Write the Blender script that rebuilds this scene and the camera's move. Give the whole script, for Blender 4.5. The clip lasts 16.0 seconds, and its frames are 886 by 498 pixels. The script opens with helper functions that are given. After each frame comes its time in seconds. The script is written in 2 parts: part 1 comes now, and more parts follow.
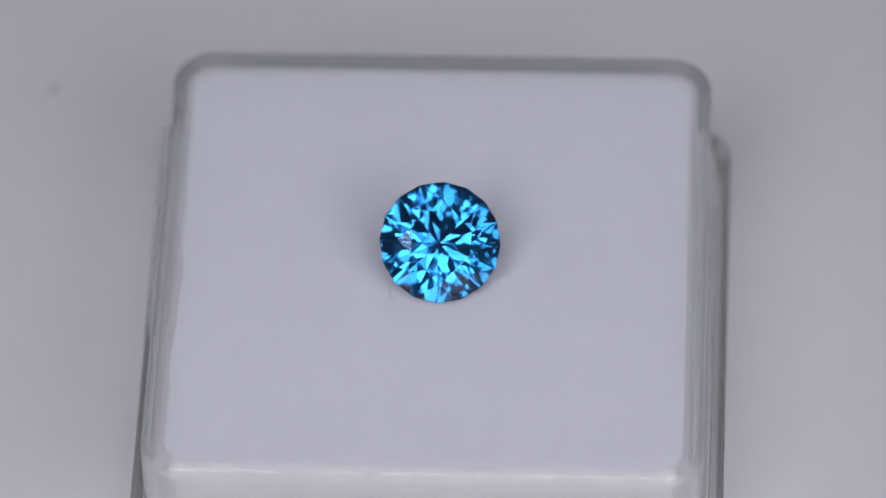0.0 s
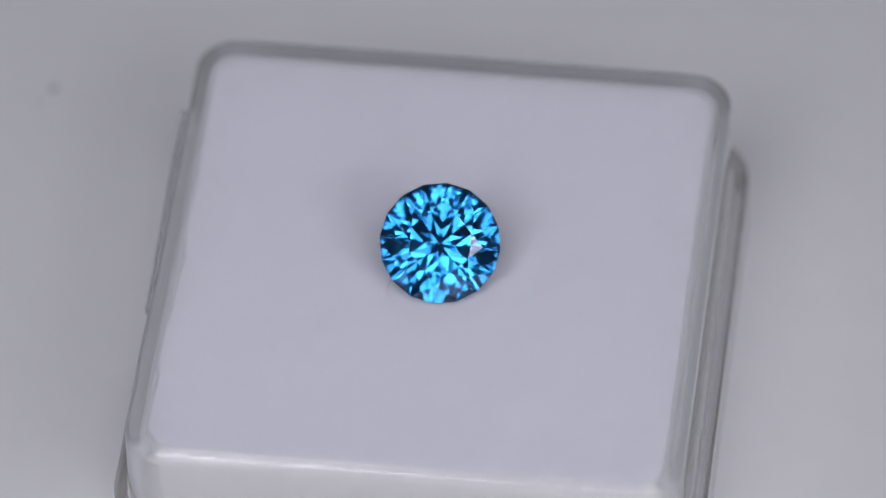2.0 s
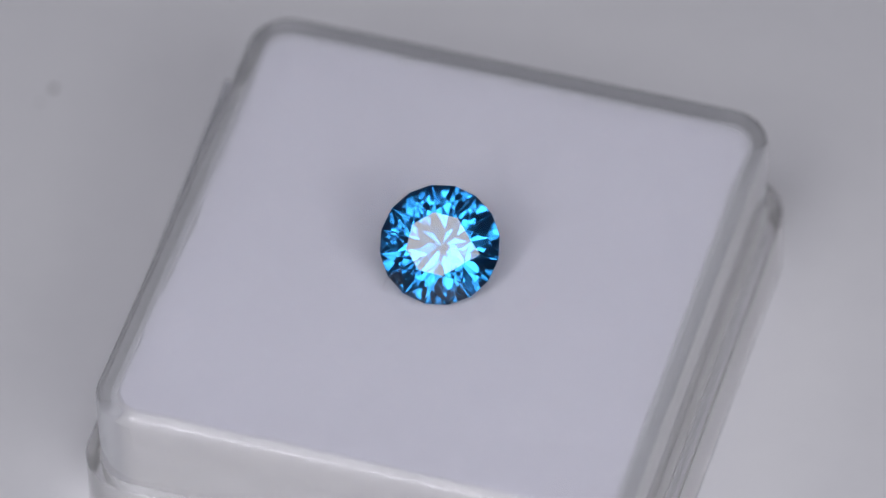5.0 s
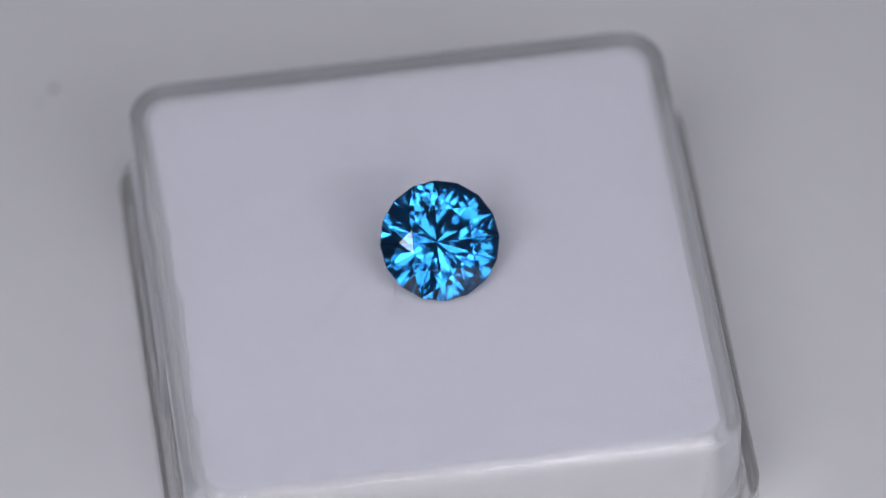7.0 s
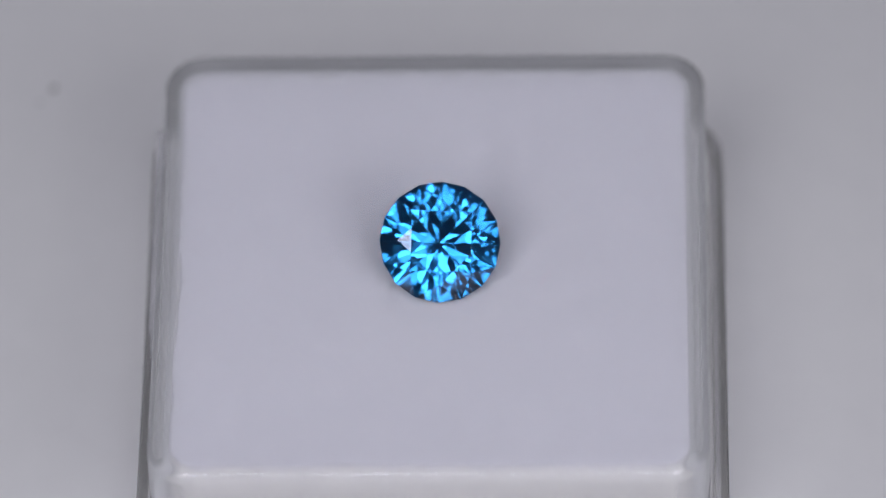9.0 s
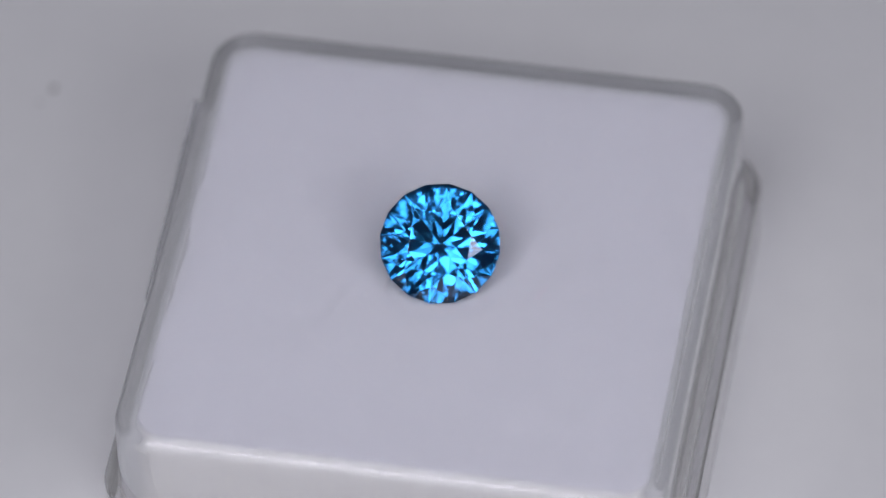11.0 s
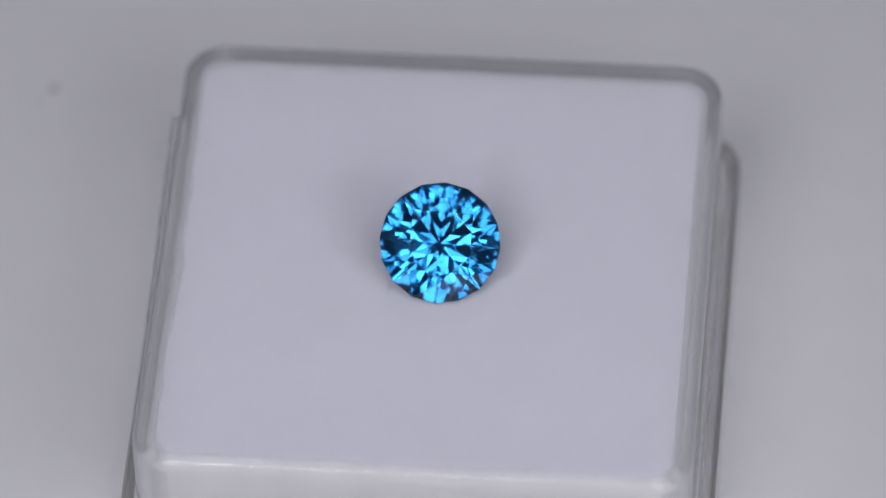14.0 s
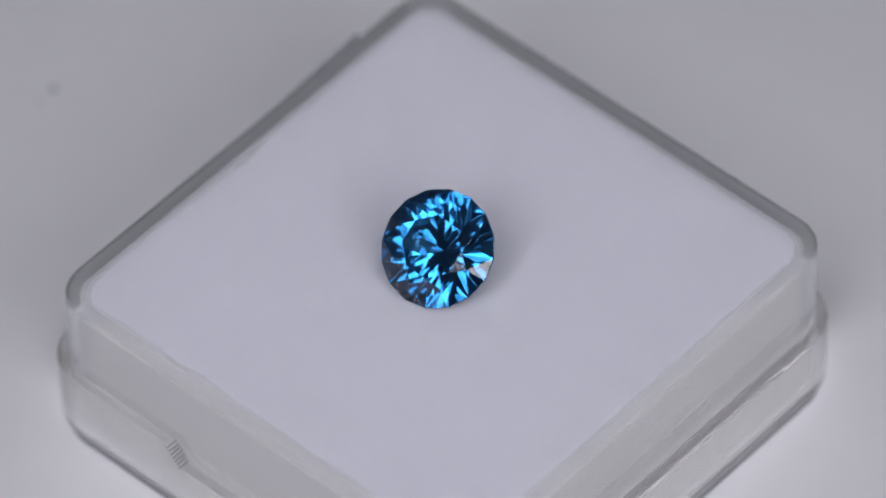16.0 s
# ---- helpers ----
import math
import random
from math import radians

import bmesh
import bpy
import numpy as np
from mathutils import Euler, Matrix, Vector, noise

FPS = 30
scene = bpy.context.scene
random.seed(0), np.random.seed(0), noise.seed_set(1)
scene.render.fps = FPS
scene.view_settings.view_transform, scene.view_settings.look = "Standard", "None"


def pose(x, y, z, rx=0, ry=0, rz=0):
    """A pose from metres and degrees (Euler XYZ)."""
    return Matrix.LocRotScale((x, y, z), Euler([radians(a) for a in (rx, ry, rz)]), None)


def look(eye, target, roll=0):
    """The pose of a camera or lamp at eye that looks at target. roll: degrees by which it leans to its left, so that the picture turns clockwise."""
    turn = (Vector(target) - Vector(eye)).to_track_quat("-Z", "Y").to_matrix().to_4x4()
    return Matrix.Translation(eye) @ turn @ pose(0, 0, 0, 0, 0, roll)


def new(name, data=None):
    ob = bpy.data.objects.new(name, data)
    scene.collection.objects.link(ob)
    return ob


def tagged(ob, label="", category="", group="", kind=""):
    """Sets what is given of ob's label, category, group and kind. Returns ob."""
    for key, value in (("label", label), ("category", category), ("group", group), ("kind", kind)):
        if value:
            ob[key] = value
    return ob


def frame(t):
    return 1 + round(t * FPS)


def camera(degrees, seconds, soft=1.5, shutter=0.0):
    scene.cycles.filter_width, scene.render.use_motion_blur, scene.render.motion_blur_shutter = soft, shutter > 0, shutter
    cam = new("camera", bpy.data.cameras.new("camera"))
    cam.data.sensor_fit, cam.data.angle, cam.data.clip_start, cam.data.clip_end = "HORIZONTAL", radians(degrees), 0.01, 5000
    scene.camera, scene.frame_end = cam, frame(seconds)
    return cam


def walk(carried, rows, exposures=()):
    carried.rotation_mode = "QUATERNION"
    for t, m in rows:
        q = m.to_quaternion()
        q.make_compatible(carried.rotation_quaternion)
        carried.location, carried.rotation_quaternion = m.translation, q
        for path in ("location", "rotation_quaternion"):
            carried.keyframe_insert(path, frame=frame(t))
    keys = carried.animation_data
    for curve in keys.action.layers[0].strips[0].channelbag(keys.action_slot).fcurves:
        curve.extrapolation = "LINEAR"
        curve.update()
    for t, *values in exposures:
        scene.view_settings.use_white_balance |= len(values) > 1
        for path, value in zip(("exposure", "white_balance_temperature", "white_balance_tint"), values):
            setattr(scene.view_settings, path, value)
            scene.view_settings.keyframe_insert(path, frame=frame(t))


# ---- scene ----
# All sizes in metres: a clear plastic gem box about 29 mm square on a white table.
ZT = 0.0108          # height of the box's top face above the table
EYE = (0.00082, -0.25488, ZT + 0.28745)
AIM = (0.00082, -0.25488 + 0.665707, ZT + 0.28745 - 0.746213)
cam = camera(7.0, 16.0, soft=1.2)
cam.data.dof.use_dof = True
cam.data.dof.focus_distance = 0.3812
cam.data.dof.aperture_fstop = 24
walk(cam, [(0.0, look(EYE, AIM, -1.88)), (16.0, look(EYE, AIM, -1.88))])
scene.view_settings.exposure = 0.0

# ---- light: three soft panels round the camera, in an unseen closed white room ----
world = bpy.data.worlds.new("room_light")
scene.world = world
world.use_nodes = True
world.node_tree.nodes["Background"].inputs[0].default_value = (0.86, 0.92, 1.20, 1)
world.node_tree.nodes["Background"].inputs[1].default_value = 0.035


def panel(name, azimuth, elevation, distance, width, height, watts, colour=(1, 1, 1)):
    a, e = radians(azimuth), radians(elevation)
    at = Vector((math.cos(a) * math.cos(e), math.sin(a) * math.cos(e), math.sin(e))) * distance
    lamp = bpy.data.lights.new(name, "AREA")
    lamp.shape, lamp.size, lamp.size_y, lamp.energy, lamp.color = "RECTANGLE", width, height, watts, colour
    ob = new(name, lamp)
    ob.matrix_world = look(at, (0, 0, ZT))
    return ob


panel("soft_panel_left", -90 - 30.5, 46.5, 0.36, 0.120, 0.139, 0.222, (0.98, 0.973, 1.035))
panel("soft_panel_right", -90 + 31, 38.5, 0.36, 0.180, 0.120, 0.235, (0.98, 0.973, 1.035))
panel("soft_panel_front", -90, 63, 0.40, 0.262, 0.060, 0.405, (0.95, 0.95, 1.115))


# ---- materials ----
def material(name, colour, rough=0.5, transmission=0.0, ior=1.45):
    m = bpy.data.materials.new(name)
    m.use_nodes = True
    b = m.node_tree.nodes["Principled BSDF"]
    b.inputs["Base Color"].default_value = (*colour, 1)
    b.inputs["Roughness"].default_value = rough
    b.inputs["Transmission Weight"].default_value = transmission
    b.inputs["IOR"].default_value = ior
    return m


def grain(m, low, high, scale, fine, bump=0.0, bump_scale=None, distance=0.0002, stretch=None, span=0.18):
    """Two scales of colour variation and a fine relief, in object space."""
    t = m.node_tree
    b = t.nodes["Principled BSDF"]
    where = t.nodes.new("ShaderNodeTexCoord")
    spot = where.outputs["Object"]
    if stretch:
        turn = t.nodes.new("ShaderNodeMapping")
        turn.inputs["Scale"].default_value = stretch
        t.links.new(spot, turn.inputs["Vector"])
        spot = turn.outputs["Vector"]
    big, small = t.nodes.new("ShaderNodeTexNoise"), t.nodes.new("ShaderNodeTexNoise")
    for n, s in ((big, scale), (small, fine)):
        n.inputs["Scale"].default_value, n.inputs["Detail"].default_value = s, 5
        t.links.new(spot, n.inputs["Vector"])
    add = t.nodes.new("ShaderNodeMath")
    add.operation = "MULTIPLY_ADD"
    add.inputs[1].default_value = 0.45
    t.links.new(small.outputs["Fac"], add.inputs[0])
    half = t.nodes.new("ShaderNodeMath")
    half.operation = "MULTIPLY"
    half.inputs[1].default_value = 0.55
    t.links.new(big.outputs["Fac"], half.inputs[0])
    t.links.new(half.outputs[0], add.inputs[2])
    ramp = t.nodes.new("ShaderNodeValToRGB")
    ramp.color_ramp.elements[0].position, ramp.color_ramp.elements[1].position = 0.5 - span, 0.5 + span
    ramp.color_ramp.elements[0].color, ramp.color_ramp.elements[1].color = (*low, 1), (*high, 1)
    t.links.new(add.outputs[0], ramp.inputs["Fac"])
    t.links.new(ramp.outputs["Color"], b.inputs["Base Color"])
    if bump:
        n = t.nodes.new("ShaderNodeTexNoise")
        n.inputs["Scale"].default_value, n.inputs["Detail"].default_value = bump_scale or fine, 4
        t.links.new(spot, n.inputs["Vector"])
        k = t.nodes.new("ShaderNodeBump")
        k.inputs["Strength"].default_value, k.inputs["Distance"].default_value = bump, distance
        t.links.new(n.outputs["Fac"], k.inputs["Height"])
        t.links.new(k.outputs["Normal"], b.inputs["Normal"])
    return m


def pits(m, scale, depth):
    """Small dark open cells over a material's colour."""
    t = m.node_tree
    b = t.nodes["Principled BSDF"]
    old = b.inputs["Base Color"].links[0].from_socket
    where, cells = t.nodes.new("ShaderNodeTexCoord"), t.nodes.new("ShaderNodeTexVoronoi")
    cells.inputs["Scale"].default_value = scale
    t.links.new(where.outputs["Object"], cells.inputs["Vector"])
    ramp, mix = t.nodes.new("ShaderNodeValToRGB"), t.nodes.new("ShaderNodeMix")
    ramp.color_ramp.elements[0].position, ramp.color_ramp.elements[1].position = 0.10, 0.30
    ramp.color_ramp.elements[0].color, ramp.color_ramp.elements[1].color = (depth, depth, depth, 1), (0, 0, 0, 1)
    mix.data_type = "RGBA"
    mix.inputs[7].default_value = (0.19, 0.17, 0.155, 1)
    t.links.new(cells.outputs["Distance"], ramp.inputs["Fac"])
    t.links.new(ramp.outputs["Color"], mix.inputs[0])
    t.links.new(old, mix.inputs[6])
    t.links.new(mix.outputs[2], b.inputs["Base Color"])
    return m


def tinted_glass(name, colour, rough, ior):
    """Glass that takes a little colour at every bounce inside it, so that long ways through the stone turn deeper."""
    m = bpy.data.materials.new(name)
    m.use_nodes = True
    t = m.node_tree
    t.nodes.remove(t.nodes["Principled BSDF"])
    g = t.nodes.new("ShaderNodeBsdfGlass")
    g.inputs["Color"].default_value = (*colour, 1)
    g.inputs["Roughness"].default_value, g.inputs["IOR"].default_value = rough, ior
    t.links.new(g.outputs["BSDF"], t.nodes["Material Output"].inputs["Surface"])
    return m


TABLE = grain(material("white_laminate", (0.7, 0.7, 0.7), 0.45), (0.85, 0.845, 0.85), (0.885, 0.88, 0.88), 14, 400, 0.05, 900, 0.0001)
FOAM = grain(material("white_foam", (0.8, 0.79, 0.83), 0.9), (0.348, 0.336, 0.370), (0.450, 0.436, 0.474), 1100, 3800, 0.6, 4200, 0.0001, None, 0.15)
FOAM_SIDE = pits(grain(material("cut_foam_side", (0.75, 0.74, 0.71), 0.95), (0.43, 0.405, 0.37), (0.55, 0.525, 0.49), 2200, 6500, 0.5, 4500, 0.0002, None, 0.16), 2300, 0.7)
CLEAR = material("clear_polystyrene", (0.93, 0.935, 0.95), 0.06, 0.735, 1.5)
CLEAR_BASE = material("clear_polystyrene_base", (0.95, 0.94, 0.925), 0.08, 0.86, 1.5)
# tab and ribs: grey in the colour for the dark that clear edges refract
GREYED_TAB = material("greyed_polystyrene_tab", (0.72, 0.72, 0.745), 0.06, 0.75, 1.5)
GREYED_RIB = material("greyed_polystyrene_rib", (0.66, 0.66, 0.68), 0.2, 0.6, 1.5)
# plate under the tray: contact shade and dark bottom edge put into its grey
SHADE_PLATE = material("contact_shade_plate", (0.62, 0.62, 0.65), 0.2, 0.55, 1.5)
GEM = material("blue_zircon", (0.16, 0.40, 0.70), 0.0, 1.0, 1.95)
GEM_BACK = tinted_glass("blue_zircon_pavilion", (0.40, 0.79, 0.965), 0.068, 1.95)
LINT = material("dark_lint", (0.13, 0.12, 0.13), 0.8)
GREY_LINT = material("grey_dust", (0.17, 0.16, 0.17), 0.8)
RED_LINT = material("reddish_lint", (0.45, 0.30, 0.33), 0.8)
NAP = material("pale_nap", (0.56, 0.55, 0.585), 0.9)
SPOT = material("grey_spot", (0.20, 0.20, 0.17), 0.8)
PALE_SPOT = material("pale_spot", (0.66, 0.66, 0.65), 0.8)
WALL = grain(material("white_wall_paint", (0.8, 0.8, 0.8), 0.9), (0.77, 0.77, 0.78), (0.83, 0.83, 0.84), 3, 120, 0.1, 300, 0.0005)


# ---- helpers for meshes ----
def part(name, bm, mat, parent, label="", smooth=False, outward=True):
    me = bpy.data.meshes.new(name)
    if outward:
        bmesh.ops.recalc_face_normals(bm, faces=bm.faces)
    if smooth:
        for f in bm.faces:
            f.smooth = len(f.verts) == 4
        for e in bm.edges:
            e.smooth = len(e.link_faces) == 2 and e.calc_face_angle() < radians(32)
    bm.to_mesh(me)
    bm.free()
    for one in (mat if isinstance(mat, tuple) else (mat,)):
        me.materials.append(one)
    ob = new(name, me)
    ob.parent = parent
    return tagged(ob, label)


ARC, SIDE = 10, 130


def outline(cx, cy, hx, hy, r):
    """A rectangle with round corners, as a closed row of points; the same count for every size."""
    pts = []
    for sx, sy, a0 in ((1, 1, 0), (-1, 1, 90), (-1, -1, 180), (1, -1, 270)):
        for i in range(ARC + 1):
            a = radians(a0 + 90 * i / ARC)
            pts.append((cx + sx * (hx - r) + r * math.cos(a), cy + sy * (hy - r) + r * math.sin(a)))
    out = []
    for i, p in enumerate(pts):
        out.append(p)
        if i % (ARC + 1) == ARC:
            q = pts[(i + 1) % len(pts)]
            out += [(p[0] + (q[0] - p[0]) * k / SIDE, p[1] + (q[1] - p[1]) * k / SIDE) for k in range(1, SIDE)]
    return out


def loft(bm, rings):
    """Joins rings of equal count by quads; returns their vertices."""
    rows = [[bm.verts.new(p) for p in ring] for ring in rings]
    for a, b in zip(rows, rows[1:]):
        for i in range(len(a)):
            j = (i + 1) % len(a)
            bm.faces.new((a[i], a[j], b[j], b[i]))
    return rows


def ring(size, inset, z):
    cx, cy, hx, hy, r = size
    return [(x, y, z(x, y) if callable(z) else z) for x, y in outline(cx, cy, hx - inset, hy - inset, max(r - inset, 0.0003))]


def tray(size, z_open, z_closed, wall, floor, soft, rim=None):
    """An open tray with a rounded closed end and a rounded rim. z_open may lie above or below z_closed."""
    up = 1 if z_open > z_closed else -1
    top = rim or z_open
    lip = (lambda d: (lambda x, y: top(x, y) - up * d)) if callable(top) else (lambda d: top - up * d)
    rings = []
    for k in range(6):      # closed end, outside
        a = radians(90 * k / 5)
        rings.append(ring(size, soft * (1 - math.sin(a)), z_closed + up * soft * (1 - math.cos(a))))
    rings += [ring(size, 0, lip(0.00012)), ring(size, 0.00012, lip(0)), ring(size, wall - 0.00012, lip(0)), ring(size, wall, lip(0.00012))]
    inner = soft * 0.8
    for k in range(5):      # closed end, inside
        a = radians(90 * k / 4)
        rings.append(ring(size, wall + inner * (1 - math.cos(a)), z_closed + up * (floor + inner * (1 - math.sin(a)))))
    bm = bmesh.new()
    rows = loft(bm, rings)
    bm.faces.new(rows[0])
    bm.faces.new(rows[-1])
    return bm


def rounded_slab(x0, x1, y0, y1, z0, z1, soft):
    bm = bmesh.new()
    bmesh.ops.create_cube(bm, size=1)
    for v in bm.verts:
        v.co = Vector(((x0 + x1) / 2 + v.co.x * (x1 - x0), (y0 + y1) / 2 + v.co.y * (y1 - y0), (z0 + z1) / 2 + v.co.z * (z1 - z0)))
    bmesh.ops.bevel(bm, geom=bm.edges[:], offset=soft, segments=2, affect="EDGES")
    return bm


def thread(points, radius):
    """A thin fibre through the points."""
    bm = bmesh.new()
    pts = [Vector(p) for p in points]
    fine = []
    for i in range(len(pts) - 1):
        p0, p1, p2, p3 = pts[max(i - 1, 0)], pts[i], pts[i + 1], pts[min(i + 2, len(pts) - 1)]
        for k in range(6):
            s = k / 6
            fine.append(0.5 * (2 * p1 + (p2 - p0) * s + (2 * p0 - 5 * p1 + 4 * p2 - p3) * s * s + (3 * p1 - p0 - 3 * p2 + p3) * s ** 3))
    fine.append(pts[-1])
    rings = []
    for i, p in enumerate(fine):
        d = (fine[min(i + 1, len(fine) - 1)] - fine[max(i - 1, 0)]).normalized()
        n = d.cross(Vector((0, 0, 1))).normalized()
        m = n.cross(d)
        rings.append([p + radius * (math.cos(a) * n + math.sin(a) * m) for a in (0, 1.05, 2.09, 3.14, 4.19, 5.24)])
    rows = loft(bm, rings)
    bm.faces.new(rows[0])
    bm.faces.new(rows[-1])
    return bm


def crumb(x, y, z, size, seed, flat=0.6):
    """A small uneven crumb that lies at height z."""
    rng = random.Random(seed)
    bm = bmesh.new()
    bmesh.ops.create_icosphere(bm, subdivisions=2, radius=size)
    for v in bm.verts:
        v.co *= 0.75 + 0.5 * rng.random()
        v.co.z *= flat
    low = min(v.co.z for v in bm.verts)
    for v in bm.verts:
        v.co += Vector((x, y, z - low))
    return bm


# ---- the setting ----
def slab(x0, x1, y0, y1, z0, z1):
    bm = bmesh.new()
    bmesh.ops.create_cube(bm, size=1)
    for v in bm.verts:
        v.co = Vector(((x0 + x1) / 2 + v.co.x * (x1 - x0), (y0 + y1) / 2 + v.co.y * (y1 - y0), (z0 + z1) / 2 + v.co.z * (z1 - z0)))
    return bm


def setting(name, bm, mat, label, category):
    return tagged(part(name, bm, mat, None, label), category=category, kind="structure")


setting("table_top", slab(-1.1, 1.1, -1.1, 1.1, -0.03, 0.0), TABLE, "smooth white laminate table top", "table top")

# unseen plain white walls and ceiling added to close the small room, bouncing fill
for name, x0, x1, y0, y1 in (("wall_west", -1.15, -1.1, -1.15, 1.15), ("wall_east", 1.1, 1.15, -1.15, 1.15),
                             ("wall_south", -1.1, 1.1, -1.15, -1.1), ("wall_north", -1.1, 1.1, 1.1, 1.15)):
    setting(name, slab(x0, x1, y0, y1, -0.03, 1.5), WALL, "plain white painted wall, added out of view", "wall")
setting("ceiling", slab(-1.15, 1.15, -1.15, 1.15, 1.5, 1.55), WALL, "plain white painted ceiling, added out of view", "ceiling")

# ---- the gem box; its origin is the axis on which it turns ----
LID = (0.00016, 0.00090, 0.01465, 0.01507, 0.0023)
BASE = (0.00025, 0.0007, 0.0156, 0.0155, 0.0031)
RIM = 0.0055


def base_rim(x, y):
    """The height of the base's rim: a thumb notch in the front."""
    z = RIM
    if y < -0.0140:
        s = min(max((x + 0.0055) / 0.0009, 0), 1) * min(max((0.0060 - x) / 0.0009, 0), 1)
        z -= 0.0013 * s
    return z


def gem_box():
    box = tagged(new("gem_box"), "clear plastic square gem box with white foam inside, closed", "gem box")
    base = part("base", tray(BASE, RIM, 0.00062, 0.0008, 0.0005, 0.0009, base_rim), CLEAR_BASE, box, "clear plastic lower tray with a thumb notch", True)
    lid = part("lid", tray(LID, 0.0012, ZT, 0.00075, 0.0008, 0.0005), CLEAR, box, "clear plastic upper tray with rounded corners", True)
    bm = rounded_slab(-0.01482, -0.01450, -0.0030, 0.0106, 0.0046, ZT - 0.00020, 0.0001)
    for v in bm.verts:      # its top slopes down towards the front
        if v.co.z > 0.007:
            v.co.z -= (0.0106 - v.co.y) / 0.0136 * 0.0012
    tab = part("side_tab", bm, GREYED_TAB, box, "thin sloping clear plastic tab")
    # grey plate added below the tray, which casts no shadow of its own
    bm = bmesh.new()
    rows = loft(bm, [ring(BASE, 0.0006, 0.0), ring(BASE, 0.0004, 0.00015), ring(BASE, 0.0004, 0.00045), ring(BASE, 0.0007, 0.00061)])
    bm.faces.new(rows[0])
    bm.faces.new(rows[-1])
    part("contact_plate", bm, SHADE_PLATE, box, "grey plate added under the lower tray for contact shade", True)
    front = BASE[1] - BASE[3]
    for k in range(7):      # moulded ribs on the slope of the thumb notch
        x, z = -0.0055 + 0.0009 * (k + 0.5) / 7, RIM - 0.0013 * (k + 0.5) / 7
        part("notch_rib", rounded_slab(x - 0.00005, x + 0.00005, front - 0.00003, front + 0.0008, z - 0.00006, z + 0.00007, 0.00003), GREYED_RIB, base)
    for ob in (base, lid, tab):
        ob.visible_shadow = False
    # foam that fills the box, its edges soft and a little frayed
    size = (0.00018, 0.00095, 0.01368, 0.0140, 0.0016)
    bm = bmesh.new()
    top = ZT - 0.00083
    rings = [ring(size, 0.0003, 0.0012), ring(size, 0.0, 0.0016)] + [ring(size, 0.0, 0.0016 + (top - 0.0020) * k / 12) for k in range(1, 13)]
    rings += [ring(size, 0.0001, top - 0.0001), ring(size, 0.0004, top), ring(size, 0.0012, top)]
    rows = loft(bm, rings)
    bm.faces.new(rows[0])
    bm.faces.new(rows[-1])
    for k, row in enumerate(rows):
        for v in row:
            d = noise.noise(v.co * 2200) * 0.00003 + noise.noise(v.co * 500) * 0.00003
            out = Vector((v.co.x - size[0], v.co.y - size[1], 0)).normalized()
            if k > len(rows) - 5:      # the cut top edge is frayed, most of all on the left and at the back
                worn = 0.25 + 0.75 * max(0, -out.x, out.y)
                d -= worn * (0.00045 * abs(noise.noise(v.co * 420)) + 0.00022 * max(0, noise.noise(v.co * 2600)))
            v.co += out * d
    for f in bm.faces:
        f.material_index = 1 if len(f.verts) == 4 and abs(f.calc_center_median().z - top) > 0.0003 else 0
    foam = part("foam_pad", bm, (FOAM, FOAM_SIDE), box, "soft white foam pad", True)
    rng = random.Random(5)

    def hairs(name, strands, radius, mat):
        """Many fine hairs as one mesh on the foam."""
        tuft = bmesh.new()
        for points in strands:
            one = thread(points, radius)
            me = bpy.data.meshes.new("hairs")
            one.to_mesh(me)
            one.free()
            tuft.from_mesh(me)
            bpy.data.meshes.remove(me)
        tagged(part(name, tuft, mat, foam), kind="stuff")

    def hair(x, y, a, n):
        return [(x, y, top), (x + n * math.cos(a), y + n * math.sin(a), top + 0.00001), (x + 1.6 * n * math.cos(a + 0.5), y + 1.6 * n * math.sin(a + 0.5), top)]

    for cx, cy, spread, count in ((-3.56, -5.3, 0.32, 46), (-6.9, -8.9, 0.30, 26), (-2.2, 9.0, 0.35, 16), (5.2, 8.6, 0.35, 14), (-9.5, 2.5, 0.4, 14),
                                  (8.0, -9.0, 0.4, 16), (-7.4, -7.6, 0.5, 16), (2.6, -7.6, 0.6, 14), (-4.6, -7.0, 0.5, 14)):
        hairs("nap_tuft", [hair(rng.gauss(cx, spread) / 1000, rng.gauss(cy, spread * 0.6) / 1000, rng.uniform(0, 6.3), rng.uniform(0.00005, 0.00018)) for _ in range(count)], 0.000014, NAP)
    # loose hairs that stand out from the cut edge
    edge, strands = outline(*size), []
    for _ in range(1500):
        x, y = rng.choice(edge)
        a = math.atan2(y - size[1], x - size[0])
        if abs(x - size[0]) > 0.0125 or abs(y - size[1]) > 0.0125:
            a = math.atan2(round((y - size[1]) / 0.0175), round((x - size[0]) / 0.0175))
        if rng.random() > 0.2 + 0.8 * max(0, -math.cos(a), 0.8 * math.sin(a)):
            continue
        n = rng.uniform(0.00004, 0.00018)
        b = a + rng.gauss(0, 0.5)
        x, y = x - 0.00025 * math.cos(a), y - 0.00025 * math.sin(a)
        strands.append([(x, y, top - 0.0001), (x + n * math.cos(b), y + n * math.sin(b), top - 0.00003), (x + 1.7 * n * math.cos(b + 0.4), y + 1.7 * n * math.sin(b + 0.4), top - 0.0001)])
    hairs("edge_fuzz", strands, 0.000009, FOAM)
    # a shallow curved crease in the foam
    part("crease", thread([(x / 1000, y / 1000, top - 0.000045) for x, y in ((9.5, -4.7), (10.15, -3.8), (11.0, -3.0), (12.1, -2.35), (13.3, -1.8))], 0.00006), FOAM, foam, "pale shallow curved crease")
    return box


box = gem_box()


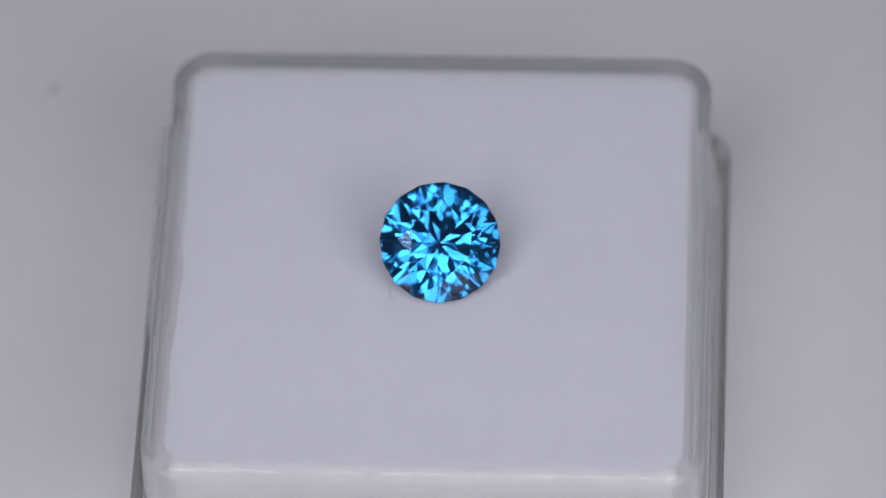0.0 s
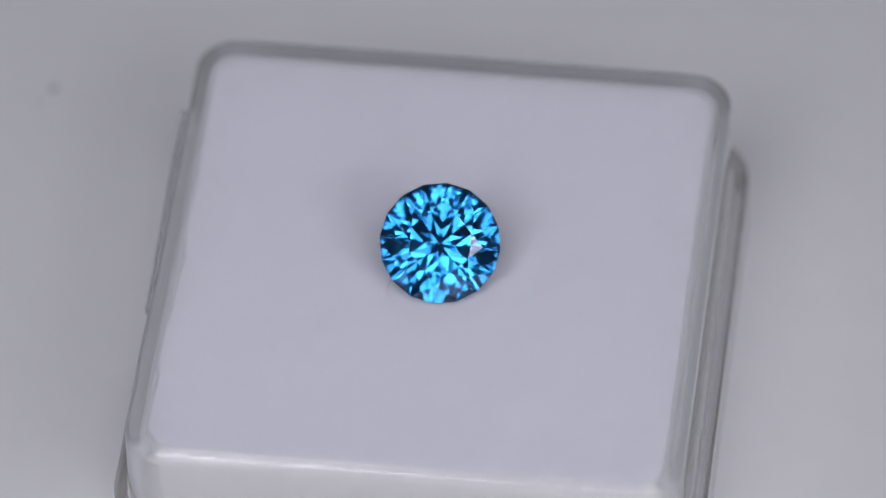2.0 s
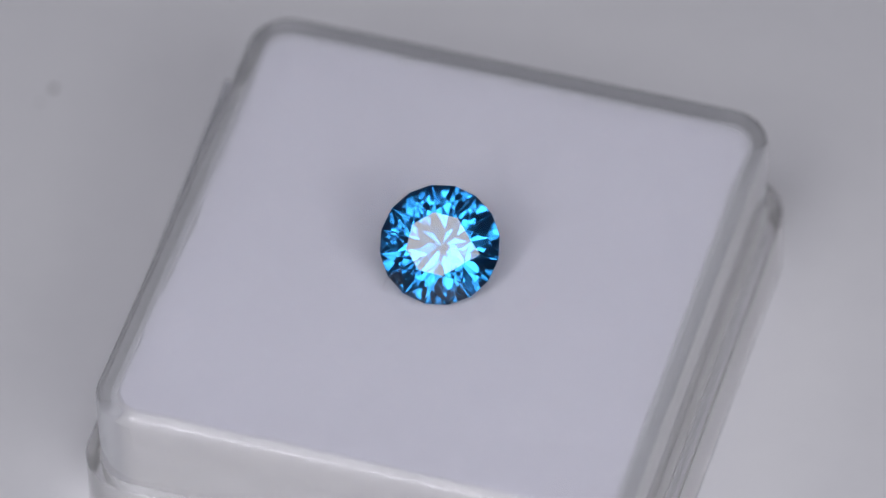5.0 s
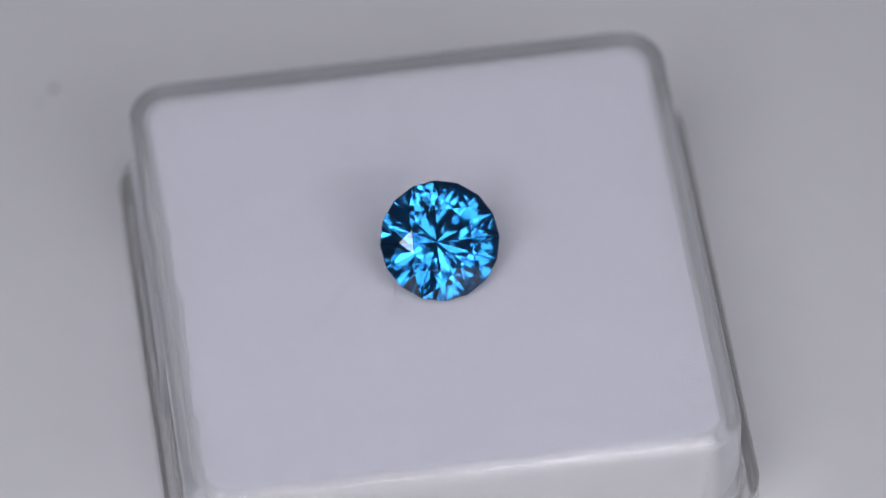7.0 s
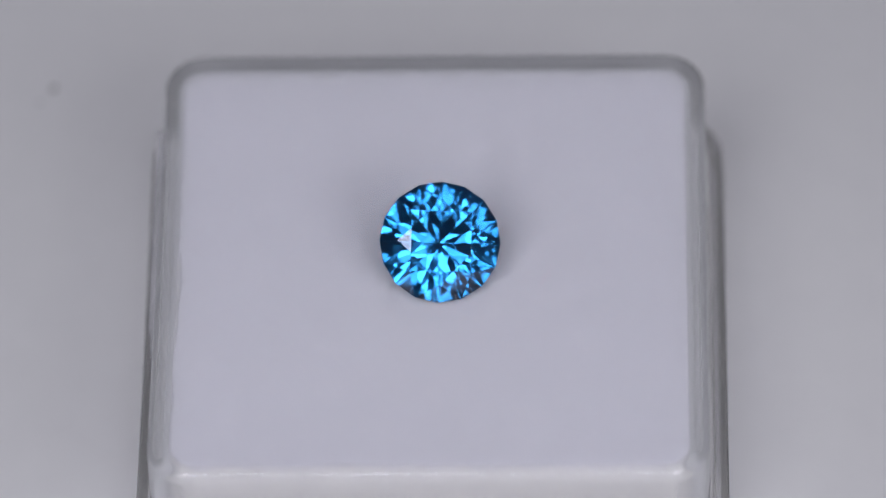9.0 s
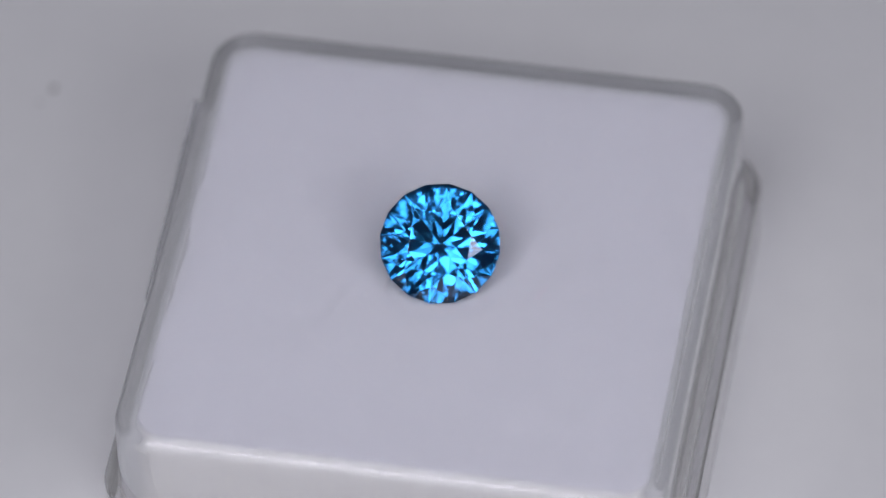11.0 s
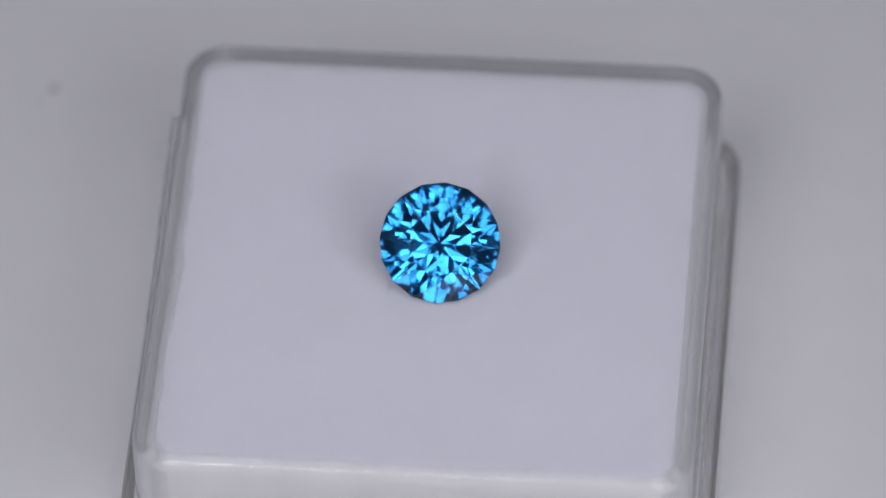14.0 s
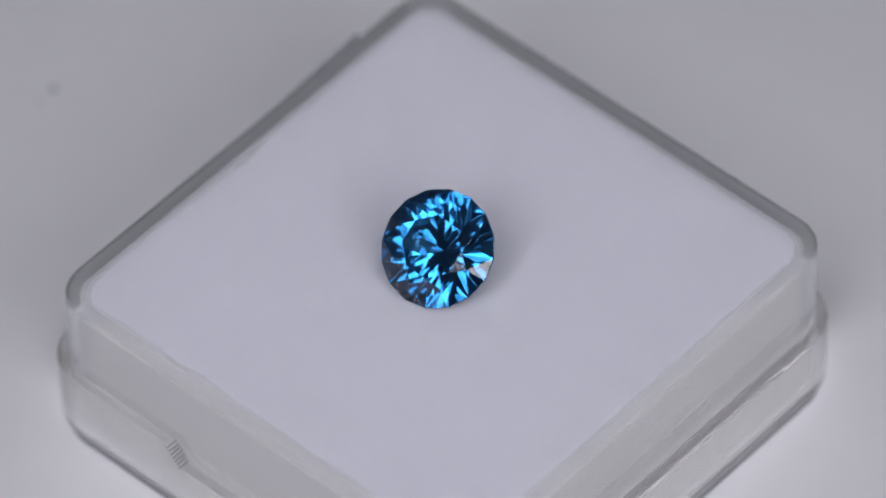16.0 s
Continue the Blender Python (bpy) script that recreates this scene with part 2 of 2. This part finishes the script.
# ---- lint and dust that lie on the lid ----
def lint(points, radius, mat, label):
    ob = part("lint_fibre", thread([(x / 1000, y / 1000, ZT + radius) for x, y in points], radius), mat, None)
    return tagged(ob, label, "lint", "lint and dust on the lid")


def speck(x, y, size, seed):
    ob = part("lid_speck", crumb(x / 1000, y / 1000, ZT, size * 0.9 / 1000, seed), LINT if y < -9 else GREY_LINT, None)
    return tagged(ob, "tiny dark dust speck on the clear lid", "dust speck", "lint and dust on the lid")


riders = [
    lint([(5.85, -1.05), (6.1, -0.85), (6.1, -0.5), (6.35, -0.3), (6.4, 0.1)], 0.0000125, RED_LINT, "fine curled reddish fibre lying on the lid"),
    lint([(-1.80, -0.6), (-1.98, -1.2), (-1.95, -1.8), (-1.6, -2.0)], 0.000011, LINT, "fine bent dark fibre beside the gemstone"),
    lint([(-0.4, -5.5), (-0.45, -5.8), (-0.6, -6.0)], 0.000008, GREY_LINT, "short fine dark fibre on the lid"),
    lint([(0.6, -6.9), (0.7, -7.1), (1.0, -7.2), (1.2, -7.0)], 0.000007, GREY_LINT, "short curled dark fibre on the lid"),
    lint([(1.0, -6.7), (1.15, -6.85), (1.05, -7.05)], 0.000007, GREY_LINT, "short curled dark fibre on the lid"),
    lint([(11.94, 4.9), (11.90, 4.5)], 0.000013, LINT, "short straight dark fibre on the lid"),
    lint([(-5.1, -11.9), (-5.3, -12.2)], 0.000007, GREY_LINT, "short straight dark fibre on the lid"),
]
for n, spot in enumerate(((9.62, 2.48, .052), (10.46, 3.57, .045), (0.35, -4.26, .042), (-0.22, -5.55, .036), (-3.71, -9.28, .04),
                          (-7.1, -13.23, .05), (-5.39, -13.9, .045), (-7.96, -2.96, .036), (7.3, 1.68, .034), (-11.2, -9.1, .035), (3.1, -10.8, .032))):
    riders.append(speck(*spot, n))


# ---- the stone: a round brilliant that lies on its pavilion ----
R = 0.00321


def brilliant():
    bm = bmesh.new()
    table, crown, girdle = 0.534 * R, 0.00082, 0.00010
    slope = crown / (R - table)
    depth = R * math.tan(radians(40.4))
    at = lambda r, a, z: bm.verts.new((r * math.cos(radians(a)), r * math.sin(radians(a)), z))
    odd, even = [22.5 + 45 * k for k in range(8)], [45 * k for k in range(8)]
    t = [at(table, a, crown + girdle) for a in odd]
    star_r = 0.715 * R
    star_z = girdle + crown - slope * (star_r * math.cos(radians(22.5)) - table)
    s = [at(star_r, a, star_z) for a in even]
    go, ge = [at(R, a, girdle) for a in odd], [at(R, a, girdle) for a in even]
    lo, le = [at(R, a, -girdle) for a in odd], [at(R, a, -girdle) for a in even]
    low_r = 0.35 * R
    p = [at(low_r, a, -girdle - depth + low_r * math.cos(radians(22.5)) * depth / R) for a in even]
    tip = bm.verts.new((0, 0, -girdle - depth + 0.00003))
    bm.faces.new(t)
    for k in range(8):
        n = (k + 1) % 8
        for f in ((t[k - 1], t[k], s[k]), (t[k], s[k], go[k], s[n]), (s[k], go[k - 1], ge[k]), (s[k], ge[k], go[k]),
                  (go[k - 1], ge[k], le[k], lo[k - 1]), (ge[k], go[k], lo[k], le[k]),
                  (lo[k - 1], le[k], p[k]), (le[k], lo[k], p[k]), (tip, p[k], lo[k], p[n])):
            bm.faces.new(f)
    bmesh.ops.recalc_face_normals(bm, faces=bm.faces)
    bmesh.ops.bevel(bm, geom=bm.edges[:], offset=0.000005, segments=1, affect="EDGES")
    return bm


def gemstone():
    ob = tagged(new("gemstone"), "faceted round blue zircon gemstone lying tilted on the lid", "gemstone")
    # the table leans 38.9 degrees towards the front of the box
    whole = brilliant()
    zones = [0 if f.calc_center_median().z > 0.00012 else 2 if f.calc_center_median().z < -0.00012 else 1 for f in whole.faces]
    bmesh.ops.transform(whole, matrix=pose(0, 0, 0, 0, 0, 9.0) @ pose(0, 0, 0, 38.9, 0, 0) @ pose(0, 0, 0, 0, 0, -9.0), verts=whole.verts)
    low = min(v.co.z for v in whole.verts)
    bmesh.ops.translate(whole, vec=(0.00067, 0.00009, ZT - low + 0.00001), verts=whole.verts)
    for zone, name, mat, words in ((0, "crown", GEM, "bright blue faceted crown with a flat table"), (1, "girdle", GEM, "thin faceted girdle"),
                                   (2, "pavilion", GEM_BACK, "deep blue faceted pavilion")):
        bm = whole.copy()
        bmesh.ops.delete(bm, geom=[f for f, z in zip(bm.faces[:], zones) if z != zone], context="FACES")
        part(name, bm, mat, ob, words, outward=False)
    whole.free()
    return ob


stone = gemstone()

# crumbs laid on the table for two spots that stay fixed in the view
for sx, sy, wide, mat, words in ((-0.02082, 0.02423, 0.00020, SPOT, "small grey crumb laid for a spot fixed in the view"),
                                 (-0.02158, 0.02318, 0.00017, PALE_SPOT, "faint pale crumb laid for a spot fixed in the view")):
    tagged(part("fixed_spot", crumb(sx, sy, 0.0, wide, 7, 0.25), mat, None), words, "speck")

# ---- how it moves: the box swings to and fro on its axis, the stone with it ----
TURNS = [(0.0, -3.8), (0.15, -4.4), (0.3, -6.4), (0.5, -9.6), (0.7, -13.4), (0.9, -17.0), (1.05, -19.5), (1.2, -21.4), (1.35, -19.2), (1.5, -16.4), (1.8, -11.9),
         (2.1, -6.7), (2.4, -1.5), (2.7, 3.5), (3.0, 8.2), (3.1, 9.7), (3.2, 10.6), (3.3, 9.9), (3.5, 6.6), (3.8, 1.6), (4.0, -1.8), (4.2, -5.1),
         (4.5, -10.2), (4.9, -16.9), (5.0, -18.5), (5.1, -19.4), (5.2, -18.4), (5.3, -16.7), (5.7, -9.8), (6.0, -4.6), (6.3, 0.7), (6.5, 4.2), (6.7, 7.4), (6.82, 8.8),
         (6.95, 7.6), (7.2, 3.1), (7.5, -2.2), (7.8, -7.6), (8.0, -10.9), (8.1, -12.6), (8.25, -13.9), (8.4, -12.6), (8.5, -10.8), (8.7, -7.6), (9.0, -2.1), (9.2, 1.5),
         (9.5, 6.8), (9.6, 8.5), (9.72, 9.6), (9.84, 8.5), (10.0, 5.8), (10.5, -2.9), (11.0, -11.5), (11.3, -16.6), (11.4, -18.2), (11.48, -18.9), (11.58, -17.9), (11.7, -15.9), (11.9, -12.3),
         (12.2, -7.0), (12.5, -2.1), (12.8, 3.4), (13.0, 6.8), (13.12, 8.2), (13.22, 7.9), (13.5, 2.3), (13.8, -2.6), (14.0, -6.2), (14.3, -11.2), (14.5, -14.5),
         (14.7, -18.3), (14.9, -22.0), (15.1, -26.0), (15.3, -30.0), (15.5, -34.0), (15.7, -37.9), (16.0, -43.2)]


def motions():
    for thing in [box, stone] + riders:
        walk(thing, [(t, pose(0, 0, 0, 0, 0, a)) for t, a in TURNS])


motions()
